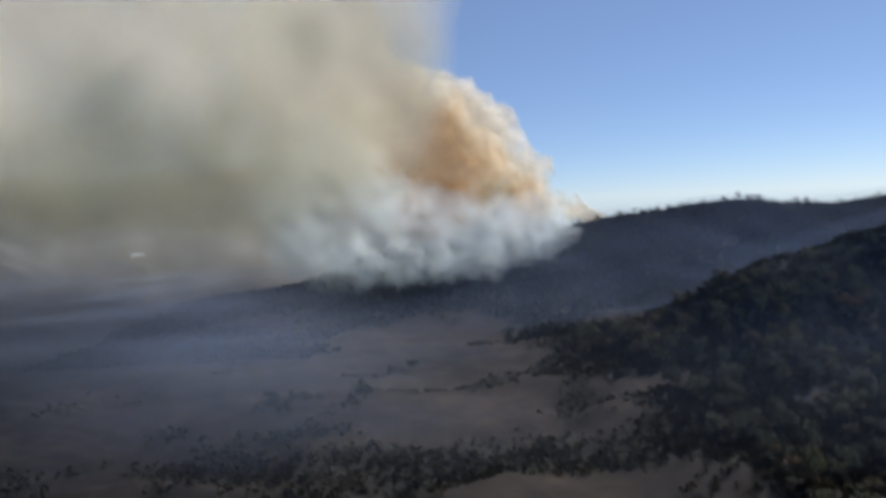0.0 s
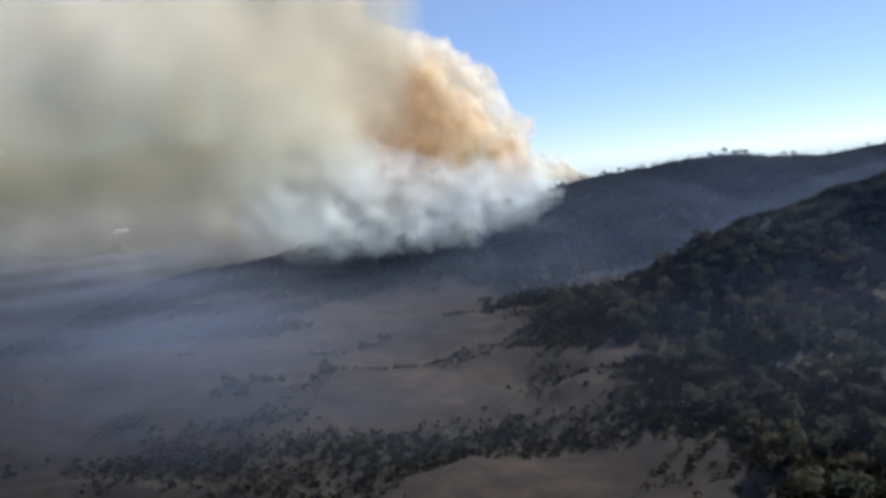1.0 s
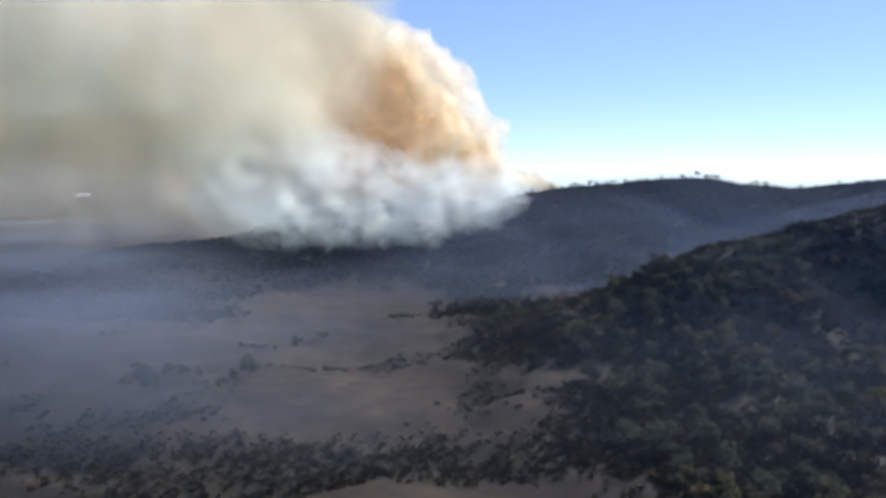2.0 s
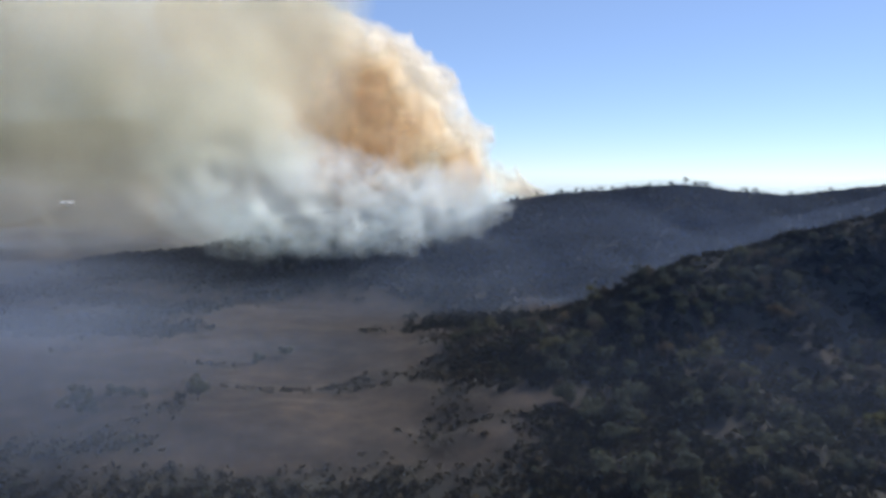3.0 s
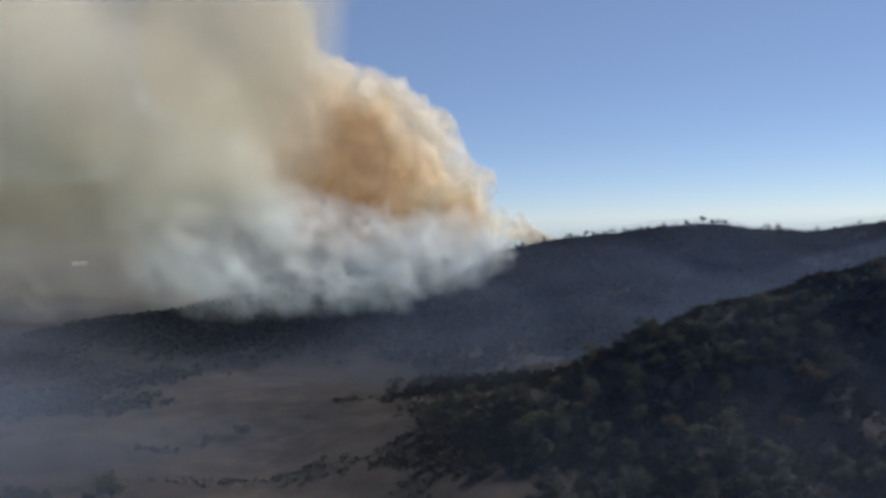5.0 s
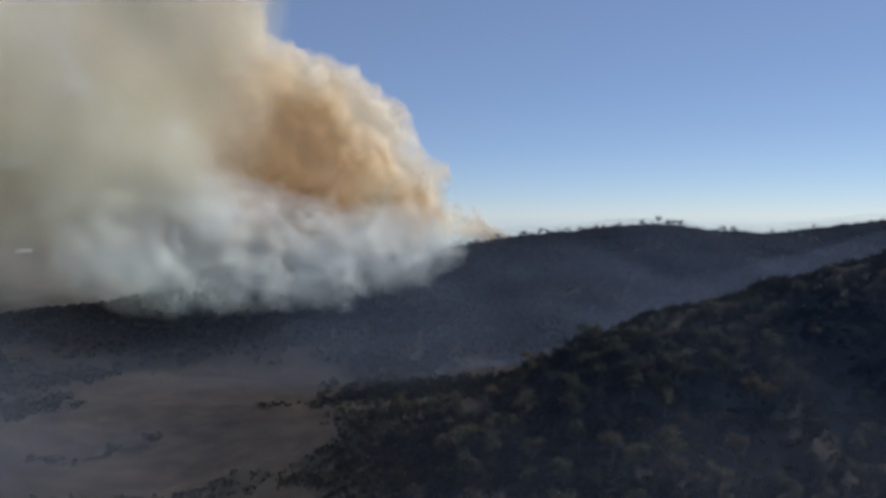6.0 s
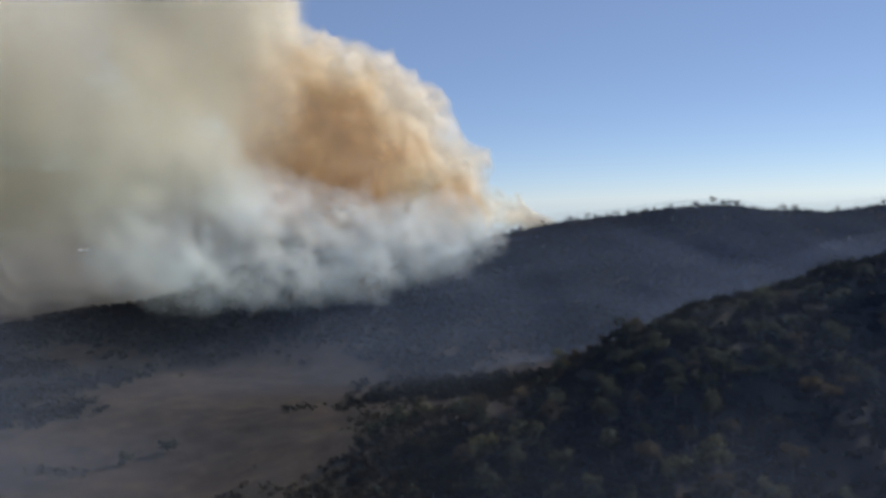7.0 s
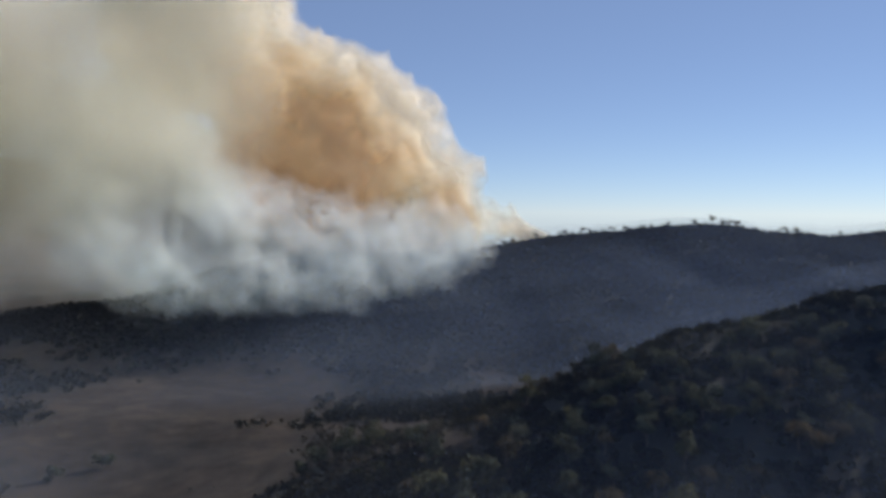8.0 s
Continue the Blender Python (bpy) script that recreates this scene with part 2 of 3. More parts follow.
def cover(x, y):
    """How thickly scrub and woods cover the ground, 0 to 1."""
    n = fbm(x / 38, y / 38, 1.1, 4)
    c = 0.42 + 0.62 * n
    c = c + 1.1 * smooth((height(x, y) + 93) / 12)
    c = c - 0.62 * smooth((74 - x) / 18) * smooth((430 - y) / 30) * smooth((y - 200) / 30) * smooth((-58 - height(x, y)) / 10)
    c = c + 0.7 * smooth((x - 62) / 25) * smooth((330 - y) / 40)
    c = c + 0.6 * smooth((x - 22) / 20) * smooth((238 - y) / 20)
    for bx, by, rx, ry in SCRUB:
        c = c + 0.55 * np.exp(-(((x - bx) / rx) ** 2 + ((y - by) / ry) ** 2) ** 1.5)
    c = np.clip(c, 0, 1)
    for bx, by, rx, ry in BARE:
        c = c - 1.1 * np.exp(-(((x - bx) / rx) ** 2 + ((y - by) / ry) ** 2) ** 1.5) * (0.75 + 0.5 * n)
    return np.clip(c, 0, 1)


def build_ground():
    xs = steps([(-4600, -1200, 170), (-1200, -420, 26), (-420, -230, 6), (-230, 480, 3.2), (480, 900, 9), (900, 4600, 150)])
    ys = steps([(-1500, 60, 120), (60, 130, 8), (130, 480, 3.2), (480, 880, 5), (880, 2300, 40), (2300, 4700, 60)])
    X, Y = np.meshgrid(xs, ys)
    Z = height(X, Y)
    nx, ny = len(xs), len(ys)
    v = np.stack([X.ravel(), Y.ravel(), Z.ravel()], 1)
    q = (np.arange(ny - 1)[:, None] * nx + np.arange(nx - 1)[None, :]).ravel()
    f = np.stack([q, q + 1, q + nx + 1, q + nx], 1)
    me = mesh_of("ground", v.tolist(), f.tolist(), [GROUND], smooth_faces=True)
    a = me.attributes.new("cover", "FLOAT", "POINT")
    a.data.foreach_set("value", cover(X.ravel(), Y.ravel()).astype(np.float32))
    return tagged(new("ground", me), "dry brown valley floor and scrubby hillsides", "ground", kind="structure")


build_ground()


# ---- trees ----
def leaf_cards(rng, centres, radii, count, size):
    """Small bent leaf tufts spread over rounded lobes: verts and faces."""
    verts, faces = [], []
    lobe = rng.randint(0, len(centres), count)
    d = rng.normal(size=(count, 3))
    d /= np.linalg.norm(d, axis=1)[:, None]
    rad = rng.uniform(0.55, 1.06, count)[:, None]
    pos = centres[lobe] + d * radii[lobe] * rad
    for p, n in zip(pos, d):
        a = rng.normal(size=3)
        u = np.cross(n + 0.3 * a, rng.normal(size=3))
        u /= np.linalg.norm(u) + 1e-9
        w = np.cross(u, n + 0.3 * a)
        w /= np.linalg.norm(w) + 1e-9
        s = size * rng.uniform(0.6, 1.5)
        k = len(verts)
        verts += [p - u * s, p - w * s * 0.55 + n * s * 0.2, p + u * s, p + w * s * 0.6 + n * s * 0.15]
        faces.append((k, k + 1, k + 2, k + 3))
    return verts, faces


def limb(verts, faces, a, b, ra, rb, sides=6):
    a, b = Vector(a), Vector(b)
    q = (b - a).to_track_quat("Z", "Y")
    k = len(verts)
    for p, r in ((a, ra), (b, rb)):
        for i in range(sides):
            t = 2 * math.pi * i / sides
            verts.append(tuple(p + q @ Vector((r * math.cos(t), r * math.sin(t), 0))))
    for i in range(sides):
        j = (i + 1) % sides
        faces.append((k + i, k + j, k + sides + j, k + sides + i))


def make_tree(seed, high, wide, lobes, count, size, leaf, stem=0.35, name="tree"):
    """A tree one metre scale true: tapered trunk, limbs to each lobe, crown of leaf tufts."""
    rng = np.random.RandomState(seed)
    tv, tf = [], []
    fork = (rng.uniform(-0.2, 0.2), rng.uniform(-0.2, 0.2), high * stem)
    limb(tv, tf, (0, 0, -0.6), fork, high * 0.032 + 0.05, high * 0.022 + 0.03, 8)
    cs, rs = [], []
    for i in range(lobes):
        t = 2 * math.pi * (i + rng.uniform(-0.3, 0.3)) / lobes
        r = wide * 0.5 * rng.uniform(0.25, 0.62)
        c = np.array([r * math.cos(t), r * math.sin(t), high * rng.uniform(stem + 0.12, 0.86)])
        rr = wide * rng.uniform(0.17, 0.30)
        cs.append(c)
        rs.append([rr, rr, rr * rng.uniform(0.6, 0.85)])
        mid = (np.array(fork) + c) * 0.5 + [0, 0, high * 0.03]
        limb(tv, tf, fork, mid, high * 0.016 + 0.02, high * 0.011 + 0.015)
        limb(tv, tf, mid, c, high * 0.011 + 0.015, 0.012)
    cv, cf = leaf_cards(rng, np.array(cs), np.array(rs), count, size)
    return (mesh_of("trunk", tv, tf, [BARK]), mesh_of("crown", [tuple(v) for v in cv], cf, [leaf]))


def plant(kind, x, y, scale, turn, label, group="", sink=0.0, name="tree", category="tree"):
    """A tree or bush standing on the ground: an empty with trunk and crown."""
    root = new(name)
    root.matrix_basis = pose(x, y, float(height(x, y)) - sink, 0, 0, turn) @ Matrix.Scale(scale, 4)
    part_mesh("trunk", kind[0], root)
    part_mesh("crown", kind[1], root)
    return tagged(root, label, category, group)


TREES = [make_tree(11 + i, h, w, n, c, 0.42, LEAF, 0.18) for i, (h, w, n, c) in enumerate(
    [(7.5, 7.5, 7, 420), (6.5, 7, 6, 380), (8.5, 8, 8, 480), (5.5, 6.5, 6, 340), (7, 9, 8, 460), (9, 7, 7, 430)])]
BUSHES = [make_tree(31 + i, h, w, n, c, 0.34, LEAF, 0.12) for i, (h, w, n, c) in enumerate(
    [(3.2, 4.5, 5, 240), (2.6, 4.0, 5, 210), (3.8, 4.2, 5, 250)])]
DRY = [make_tree(41 + i, h, w, n, c, 0.33, LEAF_DRY, 0.15) for i, (h, w, n, c) in enumerate(
    [(3.0, 4.0, 5, 170), (3.8, 4.4, 6, 190)])]
BROWN = [make_tree(61 + i, h, w, n, c, 0.42, LEAF_DRY) for i, (h, w, n, c) in enumerate([(6.5, 7, 6, 360), (7.5, 8, 7, 400)])]
RIDGE = [make_tree(51 + i, h, w, n, c, 0.5, LEAF, 0.55) for i, (h, w, n, c) in enumerate(
    [(9, 6, 4, 130), (7.5, 7, 5, 150), (6.5, 4.5, 3, 90), (10, 6.5, 4, 130)])]

rng = np.random.RandomState(5)

# lone trees of the valley
plant(TREES[4], -100, 277, 1.5, 20, "dark round-crowned tree standing alone in dry grass")
plant(BUSHES[0], -106, 274, 1.3, 50, "low dark bush beside the lone tree", name="bush", category="bush")
plant(BUSHES[0], -92, 361, 1.9, 80, "dark spreading bush on the hazy valley floor", name="bush", category="bush")
plant(BUSHES[1], -80, 374, 2.1, 190, "wide low dark bush on the hazy valley floor", name="bush", category="bush")
plant(TREES[0], 12, 338, 1.35, 10, "green tree at the foot of the wooded spur")
plant(TREES[4], 5, 335, 1.05, 120, "rounded green tree at the foot of the wooded spur")
plant(TREES[2], 21, 343, 1.1, 70, "tall green tree at the foot of the wooded spur")
plant(BUSHES[2], 0, 331, 1.4, 200, "low green bush at the foot of the wooded spur", name="bush", category="bush")
plant(TREES[5], -142, 268, 1.2, 140, "dim tree standing in drifting smoke")
plant(TREES[1], -134, 258, 1.2, 30, "dim spreading tree standing in drifting smoke")
for x, y, size, turn in ((-128, 281, 1.5, 0), (-135, 284, 1.7, 70), (-143, 281, 1.6, 150), (-150, 276, 1.4, 210), (-121, 279, 1.2, 300)):
    plant(BUSHES[0], x, y, size, turn, "dark bush of a thicket beside the lone tree", name="bush", category="bush")

# woods on the spur
placed = []
tries = 0
while len(placed) < 300 and tries < 20000:
    tries += 1
    x, y = rng.uniform(34, 215), rng.uniform(125, 350)
    c = float(cover(np.array(x), np.array(y)))
    if rng.rand() > c ** 1.2 or any((x - a) ** 2 + (y - b) ** 2 < 5.2 ** 2 for a, b in placed):
        continue
    placed.append((x, y))
    pick = rng.rand()
    if pick < 0.6:
        plant(TREES[rng.randint(6)], x, y, rng.uniform(0.85, 1.45), rng.uniform(0, 360),
              "dark green tree of the dense dry-season woods", "trees on the spur")
    elif pick < 0.8:
        plant(BROWN[rng.randint(2)], x, y, rng.uniform(0.8, 1.25), rng.uniform(0, 360),
              "brownish half-dry tree of the dense woods", "trees on the spur")
    else:
        plant(BUSHES[rng.randint(3)], x, y, rng.uniform(0.9, 1.5), rng.uniform(0, 360),
              "low green bush among the trees of the spur", "trees on the spur", name="bush", category="bush")

# scrub of the valley and the brown slopes
placed = []
tries = 0
while len(placed) < 260 and tries < 20000:
    tries += 1
    x, y = rng.uniform(-260, 120), rng.uniform(130, 470)
    c = float(cover(np.array(x), np.array(y)))
    if rng.rand() > c ** 2 or any((x - a) ** 2 + (y - b) ** 2 < 9 for a, b in placed):
        continue
    placed.append((x, y))
    dry = rng.rand() < 0.55
    plant(DRY[rng.randint(2)] if dry else BUSHES[rng.randint(3)], x, y, rng.uniform(0.5, 0.95), rng.uniform(0, 360),
          "dry brown bush on the valley floor" if dry else "low dark green bush on the valley floor",
          "valley bushes", name="bush", category="bush")

# the pale shed on the far plain
def far_shed():
    m, nt, p = material("whitewash")
    n = noise_node(nt, 0.8, 5)
    c = ramp(nt, n.outputs["Fac"], [(0.3, (0.62, 0.60, 0.56)), (0.7, (0.82, 0.81, 0.78))])
    nt.links.new(c.outputs[0], p.inputs["Base Color"])
    root = new("shed")
    root.matrix_basis = pose(-900, 2100, float(height(-900, 2100)), 0, 0, 24)
    lx, ly, h, r = 17, 6, 4.5, 7.0
    wall = [(-lx, -ly, 0), (lx, -ly, 0), (lx, ly, 0), (-lx, ly, 0), (-lx, -ly, h), (lx, -ly, h), (lx, ly, h), (-lx, ly, h),
            (-lx, 0, r), (lx, 0, r)]
    part_mesh("wall", mesh_of("wall", wall, [(0, 1, 5, 4), (2, 3, 7, 6), (1, 2, 6, 9, 5), (3, 0, 4, 8, 7)], [m]), root)
    e = 0.7
    roof = []
    for dz in (0.1, 0.4):
        roof += [(-lx - e, -ly - e, h - 0.3 + dz), (lx + e, -ly - e, h - 0.3 + dz), (lx + e, 0, r + dz), (-lx - e, 0, r + dz),
                 (lx + e, ly + e, h - 0.3 + dz), (-lx - e, ly + e, h - 0.3 + dz)]
    part_mesh("roof", mesh_of("roof", roof, [(6, 7, 8, 9), (9, 8, 10, 11), (3, 2, 1, 0), (5, 4, 2, 3), (0, 1, 7, 6), (4, 5, 11, 10),
                                             (1, 2, 8, 7), (2, 4, 10, 8), (3, 0, 6, 9), (5, 3, 9, 11)], [m]), root)
    return tagged(root, "long white shed far off on the hazy plain", "shed")


far_shed()

# trees that stand against the sky on the ridge
for i in range(84):
    x = rng.uniform(100, 490) if i > 5 else 297 + 4.6 * i + rng.uniform(-1.5, 1.5)
    ys = np.linspace(740, 860, 61)
    y = ys[int(np.argmax((height(np.full(61, x), ys) + 3.4) / (ys - 60)))] + rng.uniform(-3, 3)
    plant(RIDGE[rng.randint(4)], x, y, rng.uniform(0.5, 1.0) if i > 5 else rng.uniform(0.9, 1.3), rng.uniform(0, 360),
          "thin-stemmed tree standing out on the ridge", "trees on the ridge")


# ---- woods ----
def woods(name, label, seed, n, box, power, sizes, k, card, leaf):
    """Thickets of small leaf tufts, spread where the ground is covered."""
    r = np.random.RandomState(seed)
    x, y = r.uniform(box[0], box[1], n), r.uniform(box[2], box[3], n)
    keep = r.rand(n) < cover(x, y) ** power
    x, y = x[keep], y[keep]
    z = height(x, y)
    size = r.uniform(*sizes, len(x)) * (0.75 + 0.5 * r.rand(len(x)) ** 3)
    d = r.normal(size=(len(x), k, 3))
    d /= np.linalg.norm(d, axis=2)[:, :, None]
    d[:, :, 2] = np.abs(d[:, :, 2])
    c = np.stack([x, y, z + size * 0.25], 1)[:, None, :] + d * size[:, None, None] * r.uniform(0.6, 1.0, (len(x), k, 1))
    u = np.cross(d, r.normal(size=d.shape))
    u /= np.linalg.norm(u, axis=2)[:, :, None]
    w = np.cross(u, d + 0.35 * r.normal(size=d.shape))
    w /= np.linalg.norm(w, axis=2)[:, :, None]
    s = (size[:, None] * card * r.uniform(0.7, 1.25, (len(x), k)))[:, :, None]
    v = np.stack([c - u * s, c - w * s * 0.7, c + u * s, c + w * s * 0.7], 2).reshape(-1, 3)
    f = np.arange(len(v)).reshape(-1, 4)
    me = mesh_of(name, v.tolist(), f.tolist(), [leaf], smooth_faces=True)
    # each tuft takes the light of its rounded crown
    bulge = 0.8 * d + np.array([0, 0, 0.35])
    bulge /= np.linalg.norm(bulge, axis=2)[:, :, None]
    me.normals_split_custom_set_from_vertices(np.repeat(bulge.reshape(-1, 3), 4, axis=0).tolist())
    return tagged(new(name, me), label, "woods", kind="stuff")


woods("woods", "dense dark scrub woods covering the long hillside", 8, 31000, (-330, 640, 400, 850), 0.8, (2.0, 3.8), 18, 0.36, LEAF_FAR)
woods("thicket", "dense dark scrub thicket covering the near spur", 9, 12000, (15, 330, 100, 420), 1.2, (1.3, 3.0), 30, 0.25, LEAF)
woods("valley_scrub", "low dark scrub scattered over the dry valley", 10, 42000, (-270, 75, 110, 460), 1.3, (0.7, 1.8), 10, 0.38, LEAF_DRY)


# ---- smoke ----
def isosurface(F, level, origin, h):
    """The surface where the field F, on a grid of step h, equals level: verts and quads."""
    G = F - level
    S = G > 0
    n = np.array(G.shape) - 1
    count = np.zeros(n, int)
    for a in (0, 1):
        for b in (0, 1):
            for c in (0, 1):
                count += S[a:n[0] + a, b:n[1] + b, c:n[2] + c]
    act = (count > 0) & (count < 8)
    idx = np.full(n, -1)
    idx[act] = np.arange(act.sum())
    I = np.argwhere(act)
    P, cnt = np.zeros((len(I), 3)), np.zeros(len(I))
    for k in range(3):
        o1, o2 = [j for j in range(3) if j != k]
        for a in (0, 1):
            for b in (0, 1):
                c0 = np.zeros(3, int)
                c0[o1], c0[o2] = a, b
                c1 = c0.copy()
                c1[k] = 1
                A, B = I + c0, I + c1
                ga, gb = G[A[:, 0], A[:, 1], A[:, 2]], G[B[:, 0], B[:, 1], B[:, 2]]
                m = (ga > 0) != (gb > 0)
                t = ga[m] / (ga[m] - gb[m])
                pt = np.tile(c0.astype(float), (m.sum(), 1))
                pt[:, k] = t
                P[m] += pt
                cnt[m] += 1
    V = np.array(origin) + h * (I + P / cnt[:, None])
    quads = []
    for k in range(3):
        o1, o2 = [(1, 2), (2, 0), (0, 1)][k]
        lo = [slice(1, n[j]) for j in range(3)]
        lo[k] = slice(0, n[k])
        hi = list(lo)
        hi[k] = slice(1, n[k] + 1)
        s0, s1 = S[tuple(lo)], S[tuple(hi)]
        E = np.argwhere(s0 != s1)
        start = np.array([1, 1, 1])
        start[k] = 0
        flip = s1[E[:, 0], E[:, 1], E[:, 2]]
        E = E + start
        e1, e2 = np.zeros(3, int), np.zeros(3, int)
        e1[o1], e2[o2] = 1, 1
        g = [idx[tuple((E - d).T)] for d in (0 * e1, e1, e1 + e2, e2)]
        q = np.stack(g, 1)
        q[flip] = q[flip][:, ::-1]
        quads.append(q)
    return V, np.concatenate(quads)


def smoke(name, label, blobs, box, h, billow, shells, mats, soft=14.0):
    """Nested veils of one body of smoke: rounded billows, roughened, from its thin rim to its thick core."""
    (x0, x1), (y0, y1), (z0, z1) = box
    xs, ys, zs = np.arange(x0, x1, h), np.arange(y0, y1, h), np.arange(z0, z1, h)
    X, Y, Z = np.meshgrid(xs, ys, zs, indexing="ij")
    total = 0
    for bx, by, bz, r, sy in blobs:
        d = np.sqrt((X - bx) ** 2 + ((Y - by) / sy) ** 2 + (Z - bz) ** 2)
        total = total + np.exp(np.clip((r - d) / soft, -40, 20))
    F = soft * np.log(total + 1e-12)
    for size, amp, kind in billow:
        n = fbm(X / size, Y / size, Z / size, max(1, int(math.log2(size / (2.4 * h))) + 1), kind, True)
        F = F + amp * (n - n.mean())
    verts, faces, index, base = [], [], [], 0
    F = F.copy()
    F[0], F[-1], F[:, 0], F[:, -1], F[:, :, 0], F[:, :, -1] = -99, -99, -99, -99, -99, -99
    for i, level in enumerate(shells):
        v, q = isosurface(F, level, (x0, y0, z0), h)
        verts.append(v)
        faces.append(q + base)
        index += [i] * len(q)
        base += len(v)
    me = mesh_of(name, np.concatenate(verts).tolist(), np.concatenate(faces).tolist(), mats, index, True)
    return tagged(new(name, me), label, "smoke", kind="stuff")


def smoke_set(name, alphas, low, high, z0, z1, tint=(1, 1, 1), vary=0.5, size=0.02, rim=None, bias=1.3):
    """Materials from the rim inwards; rim: the colour of the outermost veil."""
    out = []
    for i, a in enumerate(alphas):
        k = 1.0 if rim is None else (i / (len(alphas) - 1)) ** bias
        lo, hi = (c if rim is None else tuple(r + (v - r) * k for r, v in zip(rim, c)) for c in (low, high))
        out.append(smoke_material(name, a, lo, hi, z0, z1, tint, vary, size))
    return out


# the billowing column over the ridge: a white sunlit body with an orange-brown core on its shaded side,
# the sunlit and shaded sides set apart by smoke colour
smoke("smoke_column", "billowing sunlit white smoke column rising over the ridge",
      [(-58, 836, 46, 64, 0.8), (-112, 842, 40, 52, 0.8), (-6, 836, 74, 42, 0.8), (-90, 842, 82, 66, 0.8), (-125, 848, 118, 66, 0.8),
       (-195, 850, 180, 85, 0.8), (-40, 834, 98, 44, 0.8), (40, 836, 22, 28, 0.9), (64, 836, -4, 19, 1),
       (22, 834, 48, 32, 0.9), (84, 836, -14, 14, 1), (102, 836, -19, 10, 1), (120, 836, -23, 8, 1), (136, 838, -26, 7, 1),
       (58, 834, 14, 17, 1), (74, 836, -1, 13, 1),
       (-58, 826, -8, 40, 1), (-15, 824, -12, 32, 1), (28, 826, -10, 20, 1), (46, 826, -26, 17, 1), (10, 824, -32, 20, 1)],
      ((-310, 160), (720, 930), (-80, 300)), 3.4,
      [(60, 9, True), (29, 3.6, True)],
      [-6, -4, -2, 0.5, 4, 9, 16],
      smoke_set("smoke_white", [0.07, 0.10, 0.14, 0.18, 0.22, 0.26, 0.4], (0.97, 0.93, 0.86), (0.985, 0.975, 0.95), -40, 60,
                (1, 0.992, 0.975), vary=0.2), soft=6.0)
smoke("smoke_core", "dense orange-brown smoke billowing inside the white column",
      [(-80, 792, 44, 50, 0.8), (-122, 796, 42, 44, 0.8), (-38, 790, 40, 38, 0.8), (-6, 792, 40, 24, 0.8), (-96, 794, 88, 36, 0.8),
       (-56, 792, 84, 33, 0.8), (-60, 790, 2, 24, 0.8), (46, 812, 2, 13, 0.9), (52, 814, -14, 11, 0.9), (-128, 800, 110, 34, 0.8),
       (-85, 788, 0, 32, 0.8), (-32, 788, 4, 28, 0.8), (-116, 792, 4, 28, 0.8)],
      ((-230, 110), (700, 880), (-60, 190)), 3.4,
      [(54, 8, True), (28, 2.4, True)],
      [-12, -8, -4, 0, 5, 11, 18],
      smoke_set("smoke_orange", [0.05, 0.08, 0.11, 0.14, 0.18, 0.24, 0.42], (0.87, 0.68, 0.56), (0.95, 0.86, 0.71), -30, 110,
                (1, 0.988, 0.968), vary=0.25, size=0.03, rim=(0.96, 0.90, 0.80)), soft=7.0)

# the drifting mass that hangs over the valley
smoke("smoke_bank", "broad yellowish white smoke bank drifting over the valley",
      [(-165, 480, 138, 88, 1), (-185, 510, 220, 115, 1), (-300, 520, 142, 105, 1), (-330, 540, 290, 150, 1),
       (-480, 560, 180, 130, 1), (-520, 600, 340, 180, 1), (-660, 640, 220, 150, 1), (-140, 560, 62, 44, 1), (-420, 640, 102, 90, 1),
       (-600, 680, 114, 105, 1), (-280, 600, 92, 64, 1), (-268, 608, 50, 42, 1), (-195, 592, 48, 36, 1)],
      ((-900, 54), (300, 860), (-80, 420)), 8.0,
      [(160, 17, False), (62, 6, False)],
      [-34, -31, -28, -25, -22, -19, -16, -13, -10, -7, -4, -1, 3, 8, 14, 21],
      # the darker olive low colour holds the bank's own shade on its underside
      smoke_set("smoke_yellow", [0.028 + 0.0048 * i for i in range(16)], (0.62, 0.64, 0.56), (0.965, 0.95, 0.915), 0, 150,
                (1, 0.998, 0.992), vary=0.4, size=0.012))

# pale smoke that rises from the burning slope
smoke("smoke_curtain", "pale bluish white smoke rising from the burning slope",
      [(50, 700, -30, 8, 1), (36, 672, -36, 10, 1), (18, 648, -42, 12, 1), (-6, 626, -44, 14, 1), (-38, 610, -42, 16, 1),
       (-78, 604, -34, 15, 1), (-118, 602, -24, 18, 1), (-122, 604, -14, 19, 1), (-146, 590, 8, 28, 1), (-170, 580, 40, 25, 1),
       (6, 694, -32, 12, 1), (-30, 674, -36, 13, 1), (-150, 610, -26, 17, 1), (-62, 644, -33, 14, 1), (-170, 640, -6, 24, 1),
       (-132, 660, -20, 18, 1), (-166, 620, -14, 20, 1), (-190, 600, 12, 16, 1), (-160, 715, -18, 26, 1), (-176, 700, 10, 26, 1)],
      ((-340, 120), (480, 790), (-110, 110)), 4.0,
      [(46, 9, True), (20, 3.4, True)],
      [-13, -9.5, -6, -2.5, 1.5, 6],
      smoke_set("smoke_pale", [0.05, 0.065, 0.08, 0.10, 0.125, 0.16], (0.88, 0.97, 0.98), (0.95, 0.98, 0.98), -60, 30, vary=0.35))

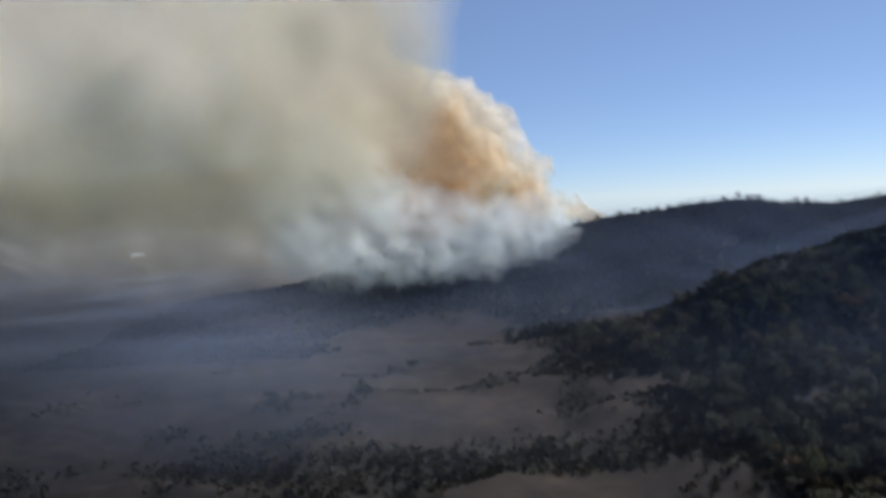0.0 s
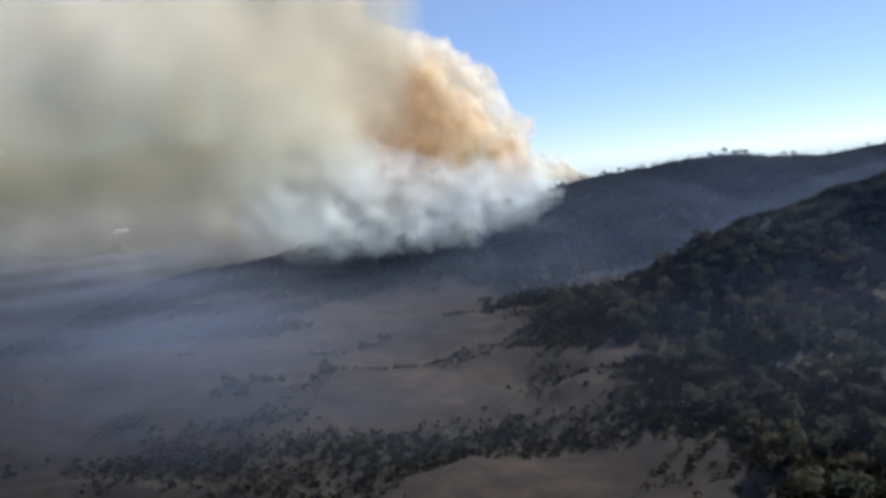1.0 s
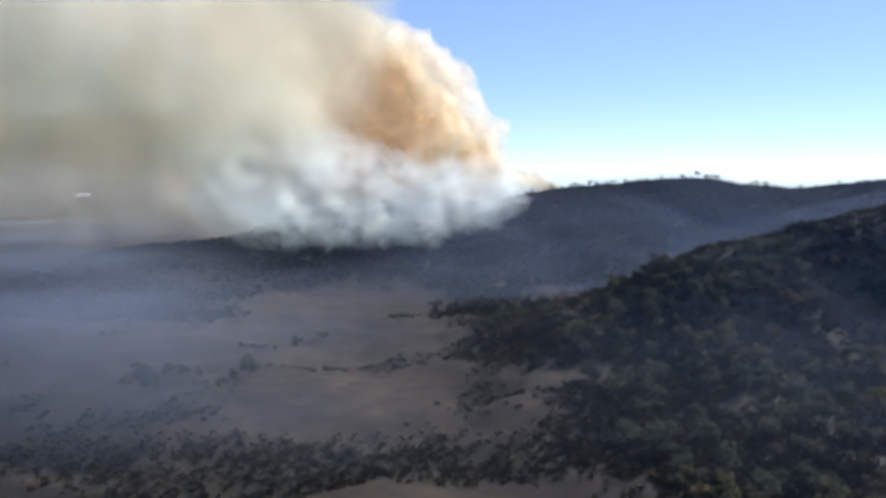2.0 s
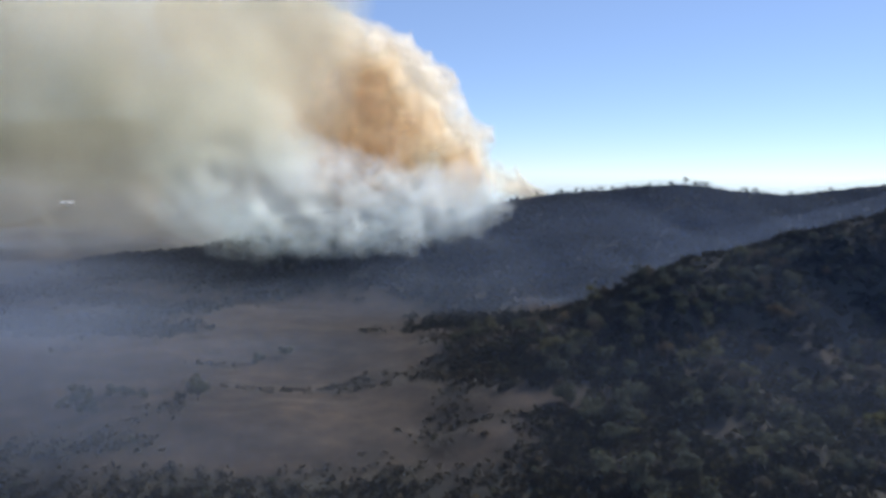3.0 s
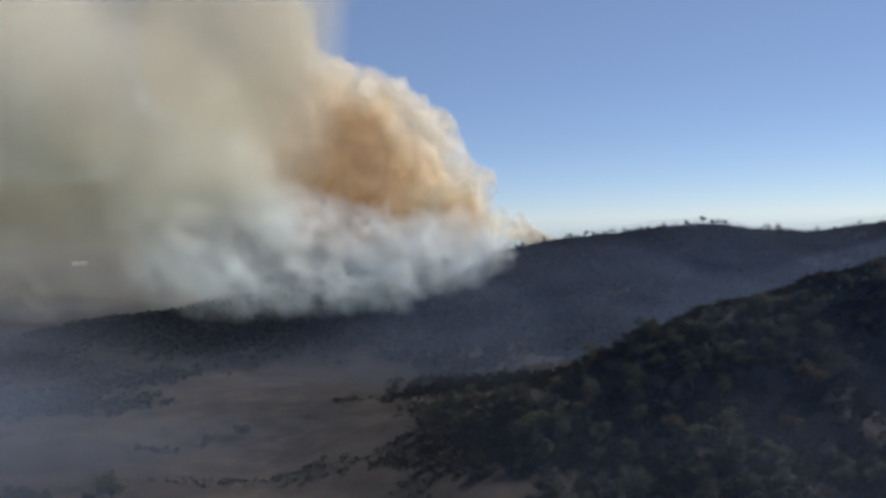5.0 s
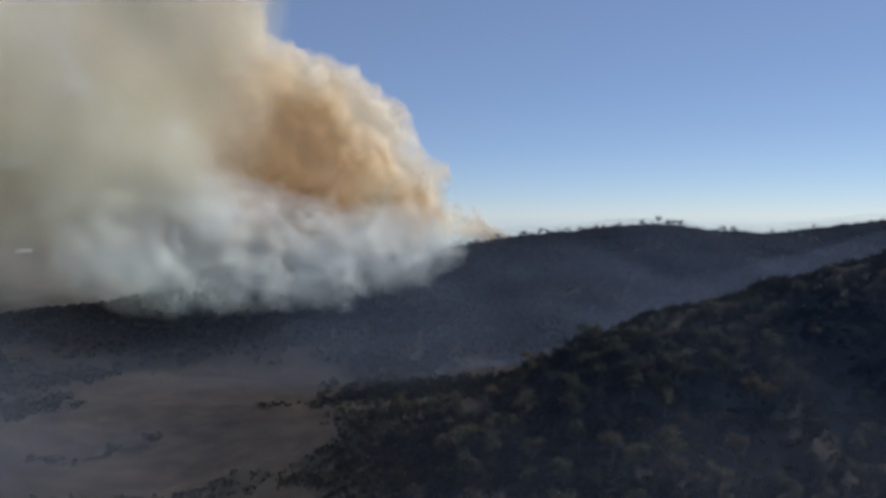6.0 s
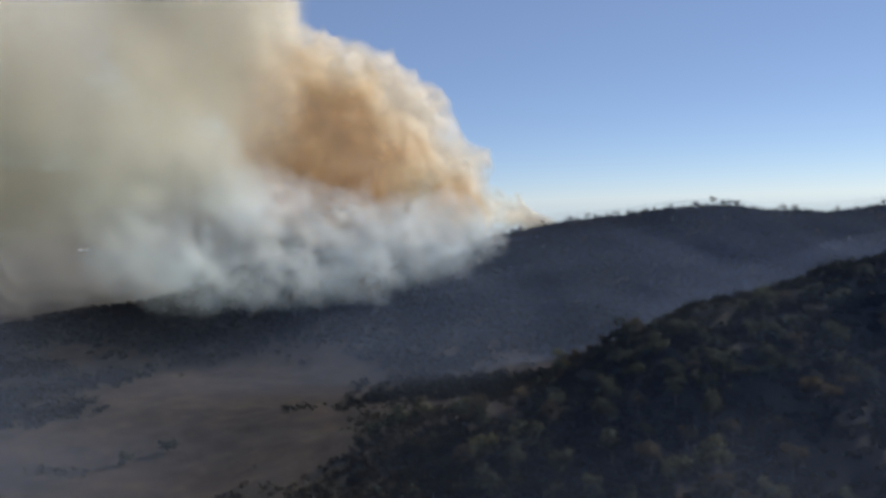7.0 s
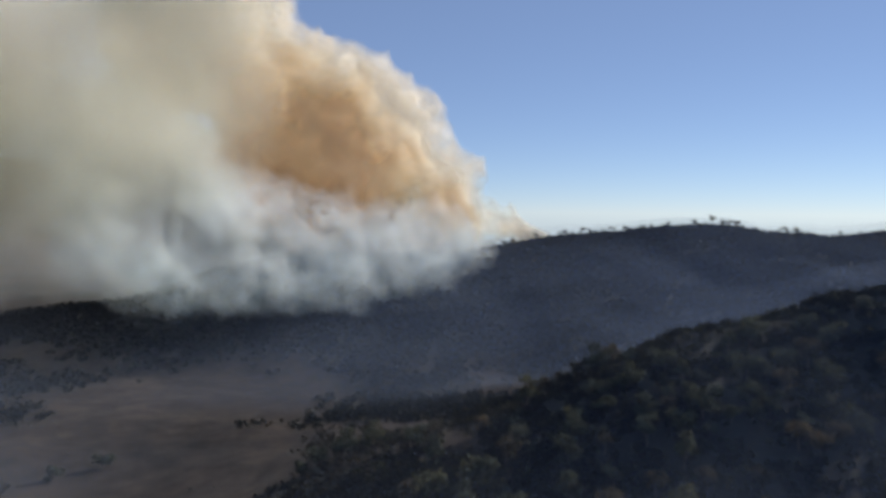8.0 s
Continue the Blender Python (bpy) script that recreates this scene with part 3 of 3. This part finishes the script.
# the thin grey-green veil before the far mountains
smoke("smoke_veil", "thin grey smoke veil hanging before the far mountains",
      [(-360, 900, 0, 85, 1), (-520, 940, 20, 105, 1), (-700, 1000, 30, 120, 1), (-900, 1050, 40, 130, 1), (-240, 850, -10, 70, 1)],
      ((-1150, -80), (690, 1260), (-170, 240)), 12.0,
      [(120, 24, False)],
      [-34, -22, -10, 4],
      smoke_set("smoke_grey", [0.05, 0.065, 0.075, 0.08], (0.56, 0.58, 0.54), (0.74, 0.72, 0.62), -60, 60, vary=0.0, size=0.008))

# thin haze in the valley: level veils whose thickness fades out between the drifts
def haze_layers(name, label, drifts, box, lifts, alpha, colour, clinging=False):
    m, nt, p = material(name)
    nt.nodes.remove(p)
    d, t, clear = (nt.nodes.new("ShaderNodeBsdf" + k) for k in ("Diffuse", "Translucent", "Transparent"))
    d.inputs[0].default_value = t.inputs[0].default_value = (*colour, 1)
    body, mix = nt.nodes.new("ShaderNodeMixShader"), nt.nodes.new("ShaderNodeMixShader")
    thick = nt.nodes.new("ShaderNodeAttribute")
    thick.attribute_name = "thickness"
    for a, b in ((d.outputs[0], body.inputs[1]), (t.outputs[0], body.inputs[2]), (thick.outputs["Fac"], mix.inputs[0]),
                 (clear.outputs[0], mix.inputs[1]), (body.outputs[0], mix.inputs[2]), (mix.outputs[0], nt.nodes["Material Output"].inputs[0])):
        nt.links.new(a, b)
    xs, ys = np.arange(box[0], box[1], 9.0), np.arange(box[2], box[3], 9.0)
    X, Y = np.meshgrid(xs, ys)
    ground = height(X, Y)
    nx, ny = len(xs), len(ys)
    q = (np.arange(ny - 1)[:, None] * nx + np.arange(nx - 1)[None, :]).ravel()
    quads = np.stack([q, q + 1, q + nx + 1, q + nx], 1)
    verts, faces, thickness = [], [], []
    for i, lift in enumerate(lifts):
        Z = (ground if clinging else -97) + lift + 3.5 * fbm(X / 110, Y / 110, 0.37 * i, 2)
        dens = 0
        for bx, by, rx, ry, w in drifts:
            dens = dens + w * np.exp(-((X - bx) / rx) ** 2 - ((Y - by) / ry) ** 2)
        wisp = np.clip(1 + (0.35 if clinging else 0.9) * fbm(X / 70 + 3 * i, Y / 55, 0.21 * i, 3), 0.1, 2)
        edge = smooth((X - box[0]) / 60) * smooth((box[1] - X) / 60) * smooth((Y - box[2]) / 50) * smooth((box[3] - Y) / 50)
        dens = dens * wisp * edge * (1 if clinging else smooth((Z - ground) / 9))
        verts.append(np.stack([X.ravel(), Y.ravel(), Z.ravel()], 1))
        faces.append(quads + i * nx * ny)
        thickness.append(np.clip(alpha * dens, 0, 0.6).ravel())
    me = mesh_of(name, np.concatenate(verts).tolist(), np.concatenate(faces).tolist(), [m], smooth_faces=True)
    me.attributes.new("thickness", "FLOAT", "POINT").data.foreach_set("value", np.concatenate(thickness).astype(np.float32))
    return tagged(new(name, me), label, "smoke", kind="stuff")


haze_layers("valley_haze", "thin blue-grey smoke haze lying in the valley",
            [(-225, 330, 90, 75, 1.2), (-200, 460, 80, 60, 0.15), (-150, 240, 70, 55, 1.3), (-85, 300, 60, 45, 0.5),
             (-110, 195, 80, 45, 0.6), (5, 428, 55, 45, 0.55), (-380, 460, 140, 120, 0.3)],
            (-650, 160, 110, 720), (7, 12, 17, 22, 28, 34, 41, 49), 0.055, (0.37, 0.45, 0.58))

# faint haze along the hillside and over the spur
haze_layers("hillside_haze", "faint blue smoke haze hanging before the long hillside",
            [(100, 620, 190, 230, 1.0), (320, 620, 170, 230, 0.8), (520, 620, 160, 230, 0.7), (-40, 500, 90, 80, 0.35)],
            (-320, 700, 380, 860), (8, 9.5, 11, 12.5), 0.068, (0.34, 0.43, 0.60), True)
haze_layers("spur_haze", "barely visible blue haze over the wooded spur",
            [(110, 260, 110, 110, 1.0), (280, 280, 130, 110, 1.0)],
            (-40, 520, 110, 430), (9, 11, 13), 0.036, (0.34, 0.43, 0.60), True)
haze_layers("smoke_drift", "thin blue-grey smoke drifting over the valley",
            [(-175, 265, 60, 75, 1.0), (-255, 340, 75, 90, 1.1), (-350, 400, 110, 110, 1.0), (-130, 180, 45, 45, 0.5)],
            (-560, -60, 120, 620), (38, 45, 52, 59, 66), 0.11, (0.40, 0.47, 0.60))
